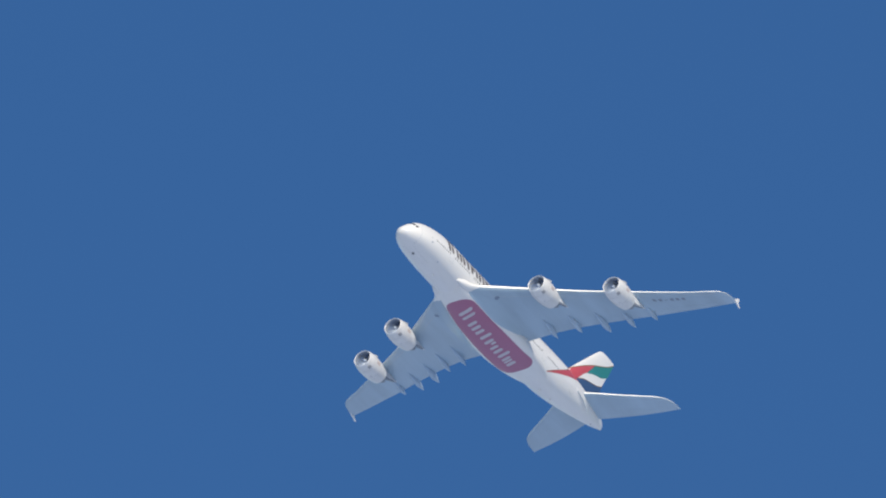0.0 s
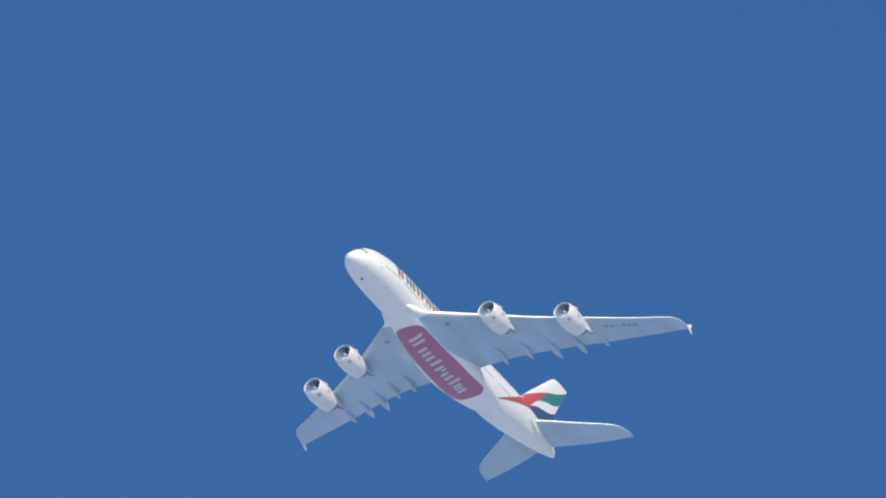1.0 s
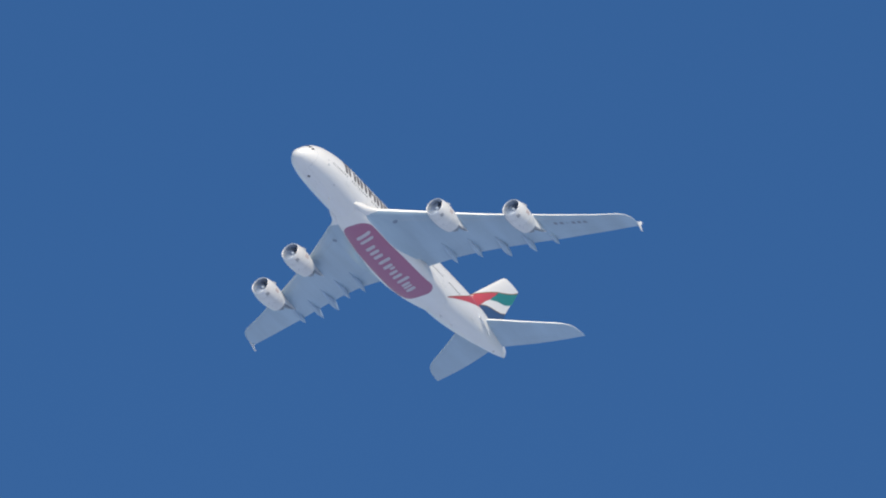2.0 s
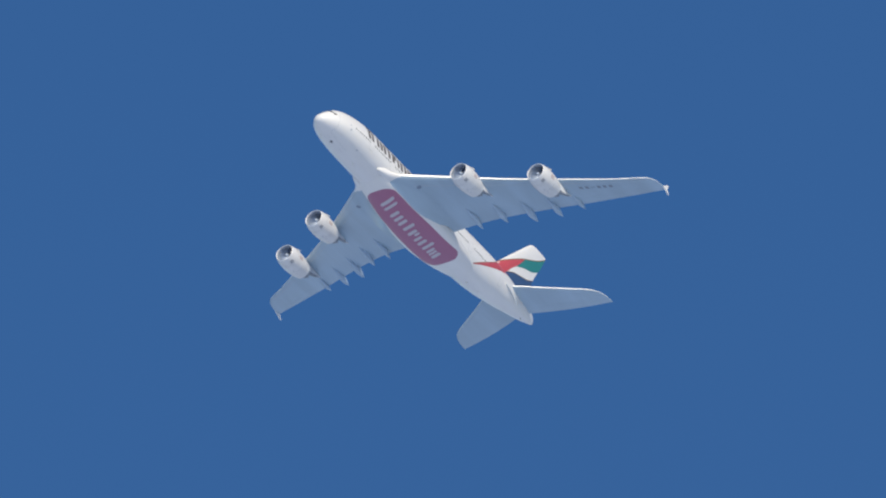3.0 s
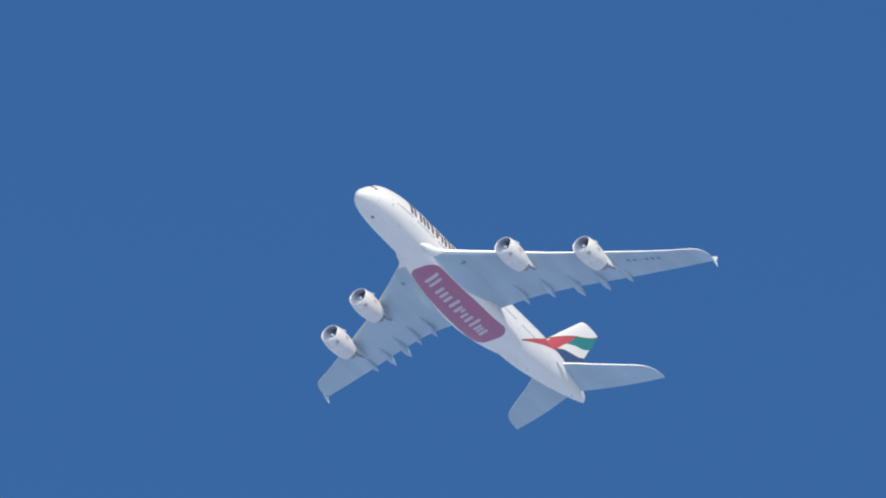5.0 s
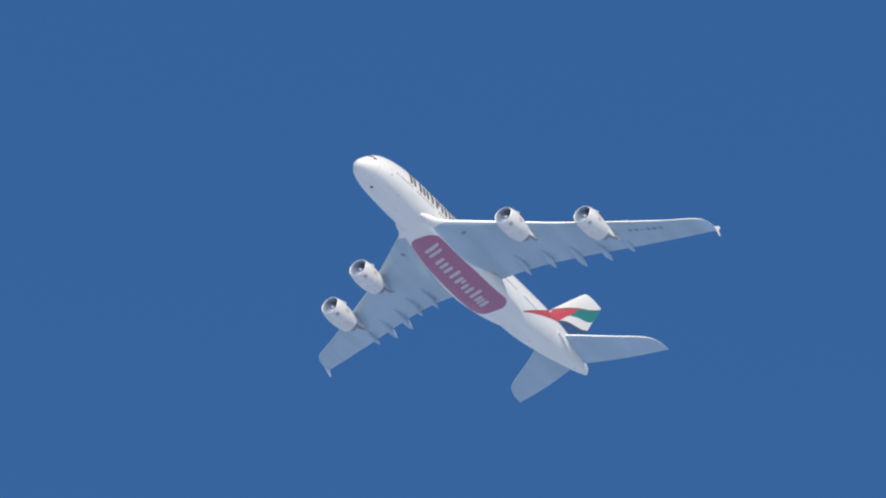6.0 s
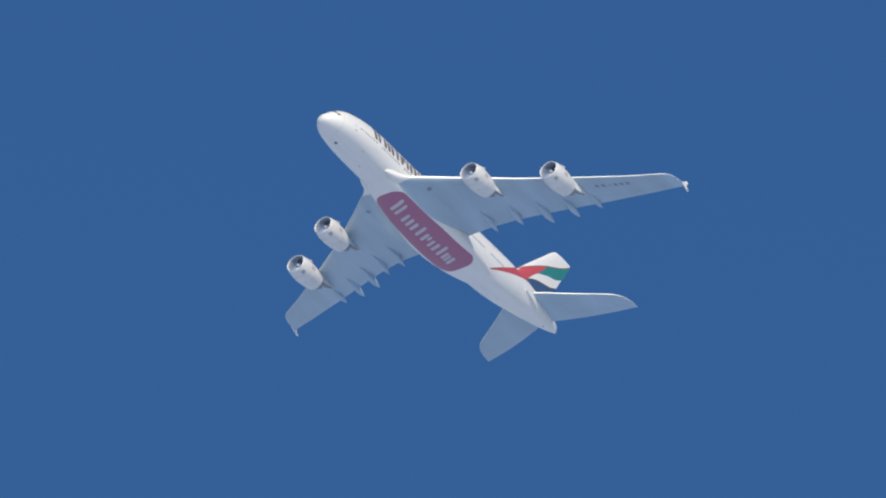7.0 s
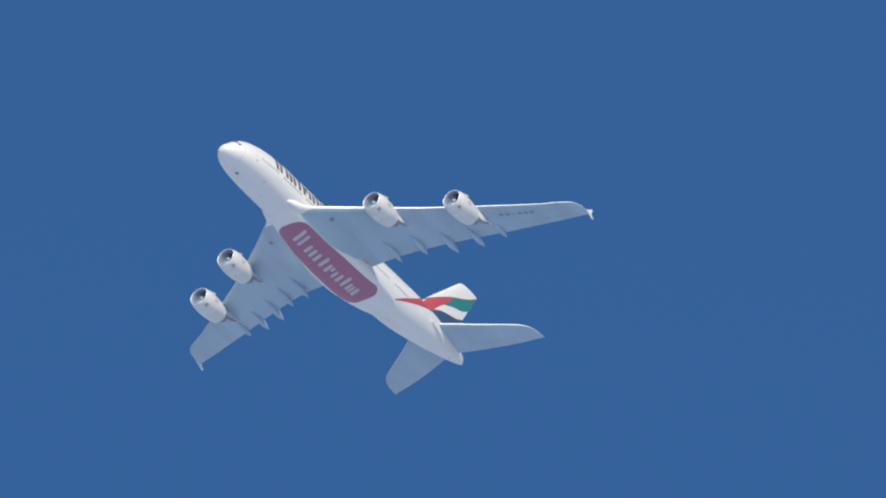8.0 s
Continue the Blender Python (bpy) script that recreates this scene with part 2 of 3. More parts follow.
def build_body(plane):
    stations = sorted({1.4, 1.42, 1.47, 1.55, 1.7, 1.9, 2.2, 2.5, 2.9, 3.3, 3.8, 4.4, 5.3, 6.3, 7.6, 9.0, 10.5, 12.0, 13.5, 15.0,
                       *np.arange(17.0, 46.1, 2.0).tolist(), *np.arange(47.0, 69.0, 1.0).tolist(), 69.2, 69.7, 70.1, 70.35})
    rings = [[body_point(s, i * 5.0) for i in range(72)] for s in stations]
    body = part("fuselage", smooth(loft(rings), 50), WHITE, plane, "glossy white double-deck fuselage")
    # exhaust of the small tail engine
    ring = [[at(70.3 + d * 0.6, r * 0.75 * math.cos(a), 1.6 + r * 2.1 * math.sin(a)) for a in np.linspace(0, math.tau, 25)[:-1]]
            for d, r in ((0.0, 0.3), (0.14, 0.3), (0.16, 0.25), (0.02, 0.22))]
    part("tail_exhaust", smooth(loft(ring), 40), NOZZLE, body, "dark metal exhaust ring")
    # cockpit windows: three panes on each side
    for side in (1, -1):
        for a0, a1, s0, s1 in ((58, 86, 3.1, 3.7), (39, 54, 3.1, 3.7), (22, 34, 3.3, 3.95)):
            def surf(u, v, lift, side=side):
                p = body_point(u, v, lift)
                return Vector((p.x, p.y * side, p.z))
            bm = strip(surf, lambda k: (s0, a0 + k * (a1 - a0)), lambda k: (s1 - 0.25 * k, a0 + 1 + k * (a1 - a0 - 2)), 4, 3, 0.015)
            part("cockpit_window", bm, GLASS, body, "dark cockpit window pane")
    # cabin windows, two decks
    tile = window_mesh()
    for side in (1, -1):
        for z, s0, s1, gaps in ((-0.42, 8.4, 50.4, ((12.6, 13.9), (19.2, 20.5), (30.0, 31.2), (44.6, 46.0), (55.4, 56.8))),
                                (2.3, 11.8, 50.5, ((15.6, 17.0), (32.8, 34.0), (46.0, 47.3)))):
            s = s0
            while s < s1:
                if not any(g0 < s < g1 for g0, g1 in gaps):
                    p, q = body_side(s, z, 0.006), body_side(s, z + 0.2, 0.006)
                    tilt = math.atan2(q.z - p.z, side * (q.y - p.y))
                    m = Matrix.Translation((p.x, side * p.y, p.z)) @ pose(0, 0, 0, math.degrees(tilt))
                    w = new("cabin_window", tile)
                    w.parent = body
                    w.matrix_basis = m
                s += 0.585
    # passenger doors, outlined by seams
    for side in (1, -1):
        for s, z in ((13.2, -0.75), (19.8, -0.75), (45.2, -0.75), (56.0, -0.6), (16.3, 1.85), (46.6, 1.85)):
            door_seam(body, s, z, side)
    # the round sensor mark under the nose, with two small vents and drain masts along the keel
    for s, a, r, mat, lab in ((6.4, -95, 0.3, RUBBER, "dark round port under the nose"), (66.6, -80, 0.2, RUBBER, "small dark vent"), (10.8, -52, 0.16, SEAL, "small grey vent"),
                              (7.25, -13, 0.24, SEAL, "small grey static port plate"), (7.05, 4, 0.14, SEAL, "small grey probe plate")):
        def surf(u, v, lift):
            return body_point(u, v, lift)
        bm = strip(surf, lambda k: (s - r + 2 * r * k, a - 5.5 * r / 0.34 * math.sqrt(max(0, 1 - (2 * k - 1) ** 2)) - 0.05),
                   lambda k: (s - r + 2 * r * k, a + 5.5 * r / 0.34 * math.sqrt(max(0, 1 - (2 * k - 1) ** 2)) + 0.05), 10, 4, 0.02)
        part("vent", bm, mat, body, lab)
    # seam behind the radome
    part("radome_seam", strip(body_point, lambda k: (4.4, -70 + 320 * k), lambda k: (4.44, -70 + 320 * k), 60, 1, 0.008), SEAL, body, "thin grey radome seam")
    # nose wheel doors as seams in the keel
    for y in (-0.75, 0.0, 0.75):
        def keel(u, v, lift, y=y):
            w, zc, zt, zb = curve(BODY, u)
            return at(u, y + v, zc - (zc - zb) * math.sqrt(max(0, 1 - ((y + v) / w) ** 2)) - lift)
        part("nose_door_seam", strip(keel, lambda k: (4.6 + 5.0 * k, -0.008), lambda k: (4.6 + 5.0 * k, 0.008), 8, 1, 0.012), SEAL, body, "thin grey door seam")
    # blade aerials
    for s, h in ((12.5, 0.4), (49.5, 0.45), (53.0, 0.35)):
        zb = curve(BODY, s)[3]
        prof = [(s, zb + 0.05), (s + 0.5, zb + 0.05), (s + 0.55, zb - h), (s + 0.3, zb - h)]
        rings = [[at(a, y * (1 if b > zb else 0.5), b) for a, b in prof] for y in (-0.05, 0.05)]
        part("blade_aerial", loft(rings), WHITE, body)
    # red flash that runs up the rear body to the fin
    for side in (1, -1):
        def surf(u, v, lift, side=side):
            p = body_side(u, v, lift)
            return Vector((p.x, p.y * side, p.z))

        def upper(k):
            return tuple(curve([(0, 47.4, -2.55), (0.3, 50.4, -0.5), (0.55, 52.8, 1.2), (0.8, 54.6, 2.7), (1.0, 56.2, 3.95)], k))

        def lower(k):
            return tuple(curve([(0, 47.4, -2.65), (0.3, 51.4, -0.75), (0.55, 54.2, 0.6), (0.8, 57.2, 2.0), (1.0, 60.4, 3.4)], k))
        part("red_flash", strip(surf, upper, lower, 24, 6, 0.015), RED, body, "red flash painted on the rear fuselage")
        part("gold_line", strip(surf, lambda k: (upper(k)[0] - 0.09, upper(k)[1] + 0.03), upper, 24, 1, 0.02), GOLD, body, "thin gold edging")
    # title on the forward body: plain upright bars of the size of its characters
    title_bars(body)
    return body


def window_mesh():
    me = bpy.data.meshes.new("cabin_window")
    bm = bmesh.new()
    pts = [(0.125 * math.copysign(abs(math.cos(a)) ** 0.6, math.cos(a)), 0.18 * math.copysign(abs(math.sin(a)) ** 0.6, math.sin(a)))
           for a in np.linspace(0, math.tau, 13)[:-1]]
    outer = [bm.verts.new((x, y, 0.0)) for x, y in pts]
    inner = [bm.verts.new((x * 0.8, y * 0.85, 0.006)) for x, y in pts]
    for i in range(12):
        bm.faces.new((outer[i], outer[(i + 1) % 12], inner[(i + 1) % 12], inner[i]))
    bm.faces.new(inner)
    bm.to_mesh(me)
    bm.free()
    me.materials.append(GLASS)
    return me


def door_seam(body, s, z, side):
    bm = bmesh.new()
    w, h, t = 0.55, 1.0, 0.035

    def put(s0, z0, s1, z1):
        n = 5
        for i in range(n):
            quad = []
            for k, e in ((i, -1), (i, 1), (i + 1, 1), (i + 1, -1)):
                u = k / n
                ss, zz = s0 + (s1 - s0) * u, z0 + (z1 - z0) * u
                if abs(s1 - s0) > abs(z1 - z0):
                    zz += e * t / 2
                else:
                    ss += e * t / 2
                p = body_side(ss, zz, 0.012)
                quad.append(bm.verts.new((p.x, p.y * side, p.z)))
            bm.faces.new(quad)
    put(s - w, z - h, s - w, z + h)
    put(s + w, z - h, s + w, z + h)
    put(s - w, z - h, s + w, z - h)
    put(s - w, z + h, s + w, z + h)
    bmesh.ops.remove_doubles(bm, verts=bm.verts, dist=0.001)
    part("door_seam", bm, SEAL, body, "thin grey outline of a cabin door")


# plain upright strokes in the rhythm of a word: start, end (parts of its length), foot and top (parts of its height)
STROKES = [(0.0, 0.036, 0.0, 1.0), (0.075, 0.105, 0.0, 0.95), (0.185, 0.22, 0.0, 0.66), (0.26, 0.295, 0.0, 0.66), (0.335, 0.37, 0.0, 0.66),
           (0.43, 0.466, 0.0, 0.84), (0.52, 0.556, 0.0, 0.66), (0.575, 0.6, 0.3, 0.66), (0.635, 0.665, 0.02, 0.6), (0.705, 0.74, 0.0, 0.66), (0.79, 0.824, 0.0, 0.88),
           (0.865, 0.897, 0.04, 0.64), (0.915, 0.938, 0.02, 0.62), (0.962, 1.0, 0.0, 0.66)]


def stroke(surface, s0, s1, z0, z1, lean, low, lift):
    """One plain bar with rounded ends on a surface of (s, height), leaning by lean metres a metre of height."""
    r = 0.42 * (s1 - s0)

    def rim(sign):
        def f(k):
            d = min(k, 1 - k) * (z1 - z0)
            cut = (1 - math.sqrt(max(0.0, 1 - (1 - min(1.0, d / max(r, 0.01))) ** 2))) * r * 0.6
            z = z0 + (z1 - z0) * k
            return ((s0 + cut if sign < 0 else s1 - cut) + lean * (z - low), z)
        return f
    return strip(surface, rim(-1), rim(1), 10, 2, lift)


def title_bars(body):
    for a, b, h0, h1 in STROKES:
        bm = stroke(body_side, 12.0 + 14.6 * a, 12.2 + 14.6 * b, 0.1 + 3.1 * h0, 0.1 + 3.1 * h1, 0.0, 0.1, 0.015)
        part("title_bar", bm, TITLE, body, "dark plain bar of the painted title")


# ---- the belly fairing with its crimson panel ----
# metres behind the nose: half width, middle height, half height, squareness
BELLY = [(17.4, 1.3, -2.9, 0.4, 1.0), (18.0, 2.1, -2.9, 0.85, 1.0), (19.0, 2.7, -2.85, 1.25, 1.0), (20.0, 3.05, -2.8, 1.52, 0.98), (21.0, 3.3, -2.8, 1.7, 0.95),
         (22.5, 3.55, -2.85, 1.82, 0.9), (25.0, 4.0, -2.9, 1.98, 0.82),
         (28.0, 4.25, -3.0, 2.02, 0.68), (33.0, 4.5, -3.0, 2.02, 0.66), (37.0, 4.55, -2.95, 1.98, 0.64), (40.0, 4.28, -2.9, 1.88, 0.66), (43.5, 3.75, -2.85, 1.6, 0.74),
         (46.5, 3.05, -2.8, 1.25, 0.88), (49.5, 1.9, -2.85, 0.75, 1.0)]


def belly_point(s, a, lift=0.0):
    w, zc, h, q = curve(BELLY, s)
    c, n = math.cos(radians(a)), math.sin(radians(a))
    return at(s, (w + lift) * math.copysign(abs(c) ** q, c), zc + (h + lift) * math.copysign(abs(n) ** q, n))


def belly_under(s, y, lift=0.0):
    """The underside of the fairing at s and y."""
    w, zc, h, q = curve(BELLY, s)
    c = min(0.999, abs(y) / w) ** (1 / q)
    return at(s, y, zc - (h + lift) * math.sqrt(1 - c * c) ** q)


def build_belly(plane):
    rings = [[belly_point(s, i * 5.0) for i in range(72)] for s in (17.4, 17.7, 18.0, 18.5, 19.0, 19.5, 20.0, 20.5, 21.0, 21.7, 22.5, 23.7, 25.0, 26.5, 28.0, 30.5, 33.0, 35.0, 36.0, 38.0, 40.0, 42.0, 43.5, 45.0, 46.5, 48.0, 49.5)]
    belly = part("belly_fairing", smooth(loft(rings), 50), WHITE, plane, "smooth white belly fairing")

    def edge(sign):
        def f(k):
            s = 20.6 + 22.45 * k
            d = min(s - 20.6, 43.05 - s)
            r = 2.1
            y = min(3.5, curve([(20.6, 2.6), (24.0, 2.98), (29.0, 3.3), (34.0, 3.48), (43.25, 3.48)], s)[0]) - (r - math.sqrt(max(0, r * r - (r - d) ** 2)) if d < r else 0)
            return (s, sign * y)
        return f

    def ease(f):
        return lambda k: f(0.5 - 0.5 * math.cos(math.pi * k))
    part("crimson_panel", strip(belly_under, ease(edge(-1)), ease(edge(1)), 48, 20, 0.02), HAZED_CRIMSON, belly, "crimson panel painted under the belly, paled for haze")
    # the word on the panel: plain pale bars of the size of its strokes
    for a, b, h0, h1 in STROKES:
        bm = stroke(lambda u, v, l: belly_under(u, v, l + 0.015), 23.7 + 17.1 * a, 23.8 + 17.1 * b, -1.2 + 3.15 * h0, -1.2 + 3.15 * h1, -0.25, -1.2, 0.02)
        part("word_bar", bm, PALE, belly, "plain pale bar")


# ---- wings ----
# metres from the middle: leading edge, trailing edge (metres behind the nose), height, thickness ratio
WING = [(2.5, 17.2, 38.3, -2.68, 0.105), (3.4, 19.1, 38.42, -2.6, 0.11), (4.5, 20.55, 38.57, -2.44, 0.118), (5.8, 21.6, 38.75, -2.25, 0.125), (9.5, 24.8, 39.5, -1.55, 0.115), (14.0, 28.55, 40.9, -0.75, 0.105), (18.2, 31.95, 42.4, -0.12, 0.1),
        (22.7, 35.15, 44.1, 0.5, 0.095), (26.8, 38.05, 45.75, 1.08, 0.09), (31.0, 41.0, 47.3, 1.68, 0.088), (35.0, 43.75, 48.85, 2.3, 0.085), (38.2, 45.75, 50.0, 2.8, 0.08),
        (39.0, 46.55, 50.3, 2.92, 0.08), (39.5, 47.5, 50.5, 2.99, 0.075), (39.75, 48.6, 50.6, 3.02, 0.06)]


def foil(x, lower):
    """Half thickness of a wing section of thickness 1 at the part x of its chord, with a little droop."""
    t = 5 * (0.2969 * math.sqrt(x) - 0.126 * x - 0.3516 * x * x + 0.2843 * x ** 3 - 0.1036 * x ** 4)
    return -t * 0.85 if lower else t


CHORD = [0.5 - 0.5 * math.cos(math.pi * i / 18) for i in range(19)]


def section(table, y):
    le, te, z, tc = curve(table, y)
    c = te - le
    up = [(le + c * x, z + c * tc * foil(x, False)) for x in CHORD]
    lo = [(le + c * x, z + c * tc * foil(x, True)) for x in CHORD]
    return up + lo[-1:0:-1]


def wing_under(y, s, lift=0.0):
    le, te, z, tc = curve(WING, y)
    x = min(1.0, max(0.0, (s - le) / (te - le)))
    return z + (te - le) * tc * foil(x, True) - lift


def build_wing(plane, side):
    ys = sorted({2.5, 2.9, 3.4, 3.9, 4.5, 5.1, 5.8, 7.5, 9.5, 11.7, 14.0, 16.0, 18.2, 20.5, 22.7, 24.7, 26.8, 29.0, 31.0, 33.0, 35.0, 36.6, 38.2, 38.7, 39.0, 39.3, 39.5, 39.65, 39.75})
    rings = [[at(s, side * y, z) for s, z in section(WING, y)] for y in ys]
    wing = part("wing", smooth(loft(rings), 50), HAZED_WING_GREY, plane, "swept pale grey wing, tinted blue for haze")

    # bare leading edge
    edge = []
    for y in ys[3:]:
        le, te, z, tc = curve(WING, y)
        c = te - le
        w = (0.36 - 0.0045 * y) / c
        xs = [w, w * 0.45, w * 0.12, 0.0, w * 0.12, w * 0.3]
        edge.append([at(le + c * x - 0.02, side * y, z + c * tc * foil(x, i > 3) + (0.012 if i < 3 else -0.012 if i > 3 else 0)) for i, x in enumerate(xs)])
    part("leading_edge", smooth(loft(edge, closed=False), 60), LIP_PAINT, wing, "bright bare leading edge")

    # white fillet where the leading edge meets the body
    root = []
    for y, reach in ((2.4, 0.11), (2.7, 0.11), (3.0, 0.1), (3.3, 0.085), (3.6, 0.06), (3.9, 0.04), (4.3, 0.025), (4.7, 0.015)):
        le, te, z, tc = curve(WING, y)
        c = te - le
        ring = [(x * x * 0.3, False) for x in np.linspace(1, 0, 9)] + [(x * x * reach, True) for x in np.linspace(0, 1, 15)[1:]]
        swell = 0.42 * math.exp(-((y - 2.75) / 0.6) ** 2)
        root.append([at(le + c * x - (0.05 + 1.5 * swell) * max(0.0, 1 - x / 0.085), side * y, z + c * tc * foil(x, lo) + (-0.5 if lo else 1) * (0.035 + swell * min(1.0, 12 * math.sqrt(x)) * max(0.0, 1 - x / 0.085))) for x, lo in ring])
    root.insert(0, [Vector((q.x - 0.4, side * 1.2, q.z * 0.55 - 0.5)) for q in root[0]])
    part("wing_root_fillet", smooth(loft(root, closed=False), 60), WHITE, wing, "white fillet at the wing root")

    # grey fillet that carries the wing's underside down to the belly
    root = []
    for s in np.linspace(20.4, 38.0, 27):
        y0, y1 = curve([(20.4, 2.85), (21.2, 2.8), (22.6, 2.95), (24.0, 3.1), (29.0, 3.45), (33.0, 4.25), (38.0, 4.9)], s)[0], curve([(20.4, 3.2), (21.2, 3.9), (22.6, 4.7), (24.0, 5.3), (28.0, 6.6), (38.0, 6.0)], s)[0]
        z0, z1 = belly_under(s, y0, 0.012).z, wing_under(y1, s, 0.004)
        k = min(1.0, (s - 20.4) / 3.5, (38.0 - s) / 3.5)
        k = k * k * (3 - 2 * k)
        row = []
        for u in np.linspace(0, 1, 15):
            y = y0 + (y1 - y0) * u
            skin = min(wing_under(y, s, 0.012), belly_under(s, y, 0.012).z if y < curve(BELLY, s)[0] else 9.0)
            row.append(at(s, side * y, skin + (min(skin, z0 + (z1 - z0) * (1 - (1 - u) ** 1.35)) - skin) * k))
        root.append(row)
    part("wing_root_fairing", smooth(loft(root, closed=False), 60), HAZED_WING_GREY, wing, "grey fairing blending wing and belly, tinted blue for haze")

    # fence at the tip
    prof = [(49.4, 0.03), (50.1, 0.5), (51.1, 1.6), (51.75, 1.6), (51.4, 0.35), (51.25, 0.0), (51.5, -0.4), (52.2, -1.4), (51.75, -1.4), (50.7, -0.75), (49.9, -0.3)]
    rings = [[at(48.8 + (s - 48.6) * 0.72, side * (39.78 + d), 3.06 + 0.56 * z * k) for s, z in prof] for d, k in ((-0.09, 0.97), (-0.05, 1.0), (0.05, 1.0), (0.09, 0.97))]
    part("wingtip_fence", smooth(loft(rings), 35), WHITE, wing, "white arrow-shaped wingtip fence")

    # fairings over the flap tracks
    for y, tip, length, r, droop in ((9.5, 40.0, 6.0, 0.48, 0.95), (13.65, 41.4, 5.8, 0.5, 0.8), (17.8, 44.35, 6.4, 0.56, 0.55), (21.95, 45.8, 5.8, 0.48, 0.45), (26.1, 46.4, 4.6, 0.4, 0.36)):
        rings = []
        te = curve(WING, y)[1]
        for k in np.linspace(0, 1, 17):
            s = tip - length * (1 - k)
            top = wing_under(y, min(s, te))
            rr = r * max(0.05, math.sin(math.pi / 2 * min(1, k / 0.62)) ** 1.2 if k < 0.62 else 1 - ((k - 0.62) / 0.38) ** 1.7)
            drop = rr * (0.5 * min(1, 1.5 * k) - 0.3 * (1 - k)) + droop * max(0.0, (k - 0.55) / 0.45) ** 1.3
            rings.append([at(s, side * (y + rr * math.cos(a)), top - drop + rr * 1.35 * math.sin(a)) for a in np.linspace(0, math.tau, 17)[:-1]])
        part("flap_track_fairing", smooth(loft(rings), 45), HAZED_FAIRING_GREY, wing, "pale grey pointed flap track fairing, tinted blue for haze")

    # seams of flaps, ailerons and slats
    def under(u, v, lift):
        return at(v, side * u, wing_under(u, v, lift))

    def seam(y0, f0, y1, f1, w=0.06):
        def sp(y, fr):
            le, te, z, tc = curve(WING, y)
            return le + (te - le) * fr
        part("wing_seam", strip(under, lambda k: (y0 + (y1 - y0) * k, sp(y0 + (y1 - y0) * k, f0 + (f1 - f0) * k)),
                                lambda k: (y0 + (y1 - y0) * k + (0.05 if y0 == y1 else 0), sp(y0 + (y1 - y0) * k, f0 + (f1 - f0) * k) + w), 20, 1, 0.012), SEAL, wing, "thin grey panel seam")
    seam(5.5, 0.13, 38.0, 0.15, 0.04)

    # flaps and ailerons, a little proud of the wing's underside
    def surface_panel(name, y0, y1, f0, label):
        def edge(fr, inset):
            def f(k):
                y = y0 + 0.04 + (y1 - y0 - 0.08) * k
                le, te, z, tc = curve(WING, y)
                return (y, le + (te - le) * fr + inset)
            return f
        part(name, strip(under, edge(f0, 0.03), edge(0.985, 0.0), 10, 4, 0.014), HAZED_WING_GREY, wing, label)
    for y0, y1, f0 in ((5.6, 11.6, 0.79), (11.6, 20.0, 0.77), (20.0, 26.8, 0.755)):
        surface_panel("flap", y0, y1, f0, "grey wing flap, retracted, tinted blue for haze")
    for y0, y1 in ((26.8, 31.0), (31.0, 34.6), (34.6, 38.0)):
        surface_panel("aileron", y0, y1, 0.74, "grey aileron, tinted blue for haze")

    # round access cover near the root, on both wings
    part("access_cover", strip(under, lambda k: (5.75 + 0.9 * k, 24.5 - 0.36 * math.sqrt(max(0, 1 - (2 * k - 1) ** 2)) - 0.01), lambda k: (5.75 + 0.9 * k, 24.5 + 0.36 * math.sqrt(max(0, 1 - (2 * k - 1) ** 2)) + 0.01), 10, 3, 0.03),
         COVER_BLUE, wing, "small dark round cover")
    # marking under the port wing: plain bars
    if side > 0:
        for a in (0, 0.8, 1.6, 2.35, 3.1, 3.9):
            y = 28.0 + a * 1.12
            s = curve(WING, y)[0] + 2.05 - 0.12 * a
            w, h = 0.5, 0.68
            if a == 1.6:
                s, h = s + 0.27, 0.17
            part("marking_bar", strip(under, lambda k: (y + w * k, s + 0.68 * w * k), lambda k: (y + w * k, s + h + 0.68 * w * k), 3, 2, 0.015), DULL_MARK, wing, "plain dark grey bar")
    return wing


# ---- engines ----
# metres behind the inlet, radius
COWL = [(0.2, 1.72), (0.5, 1.82), (1.0, 1.92), (1.8, 2.0), (2.8, 2.0), (3.8, 1.93), (4.6, 1.81), (5.3, 1.65), (5.9, 1.5)]

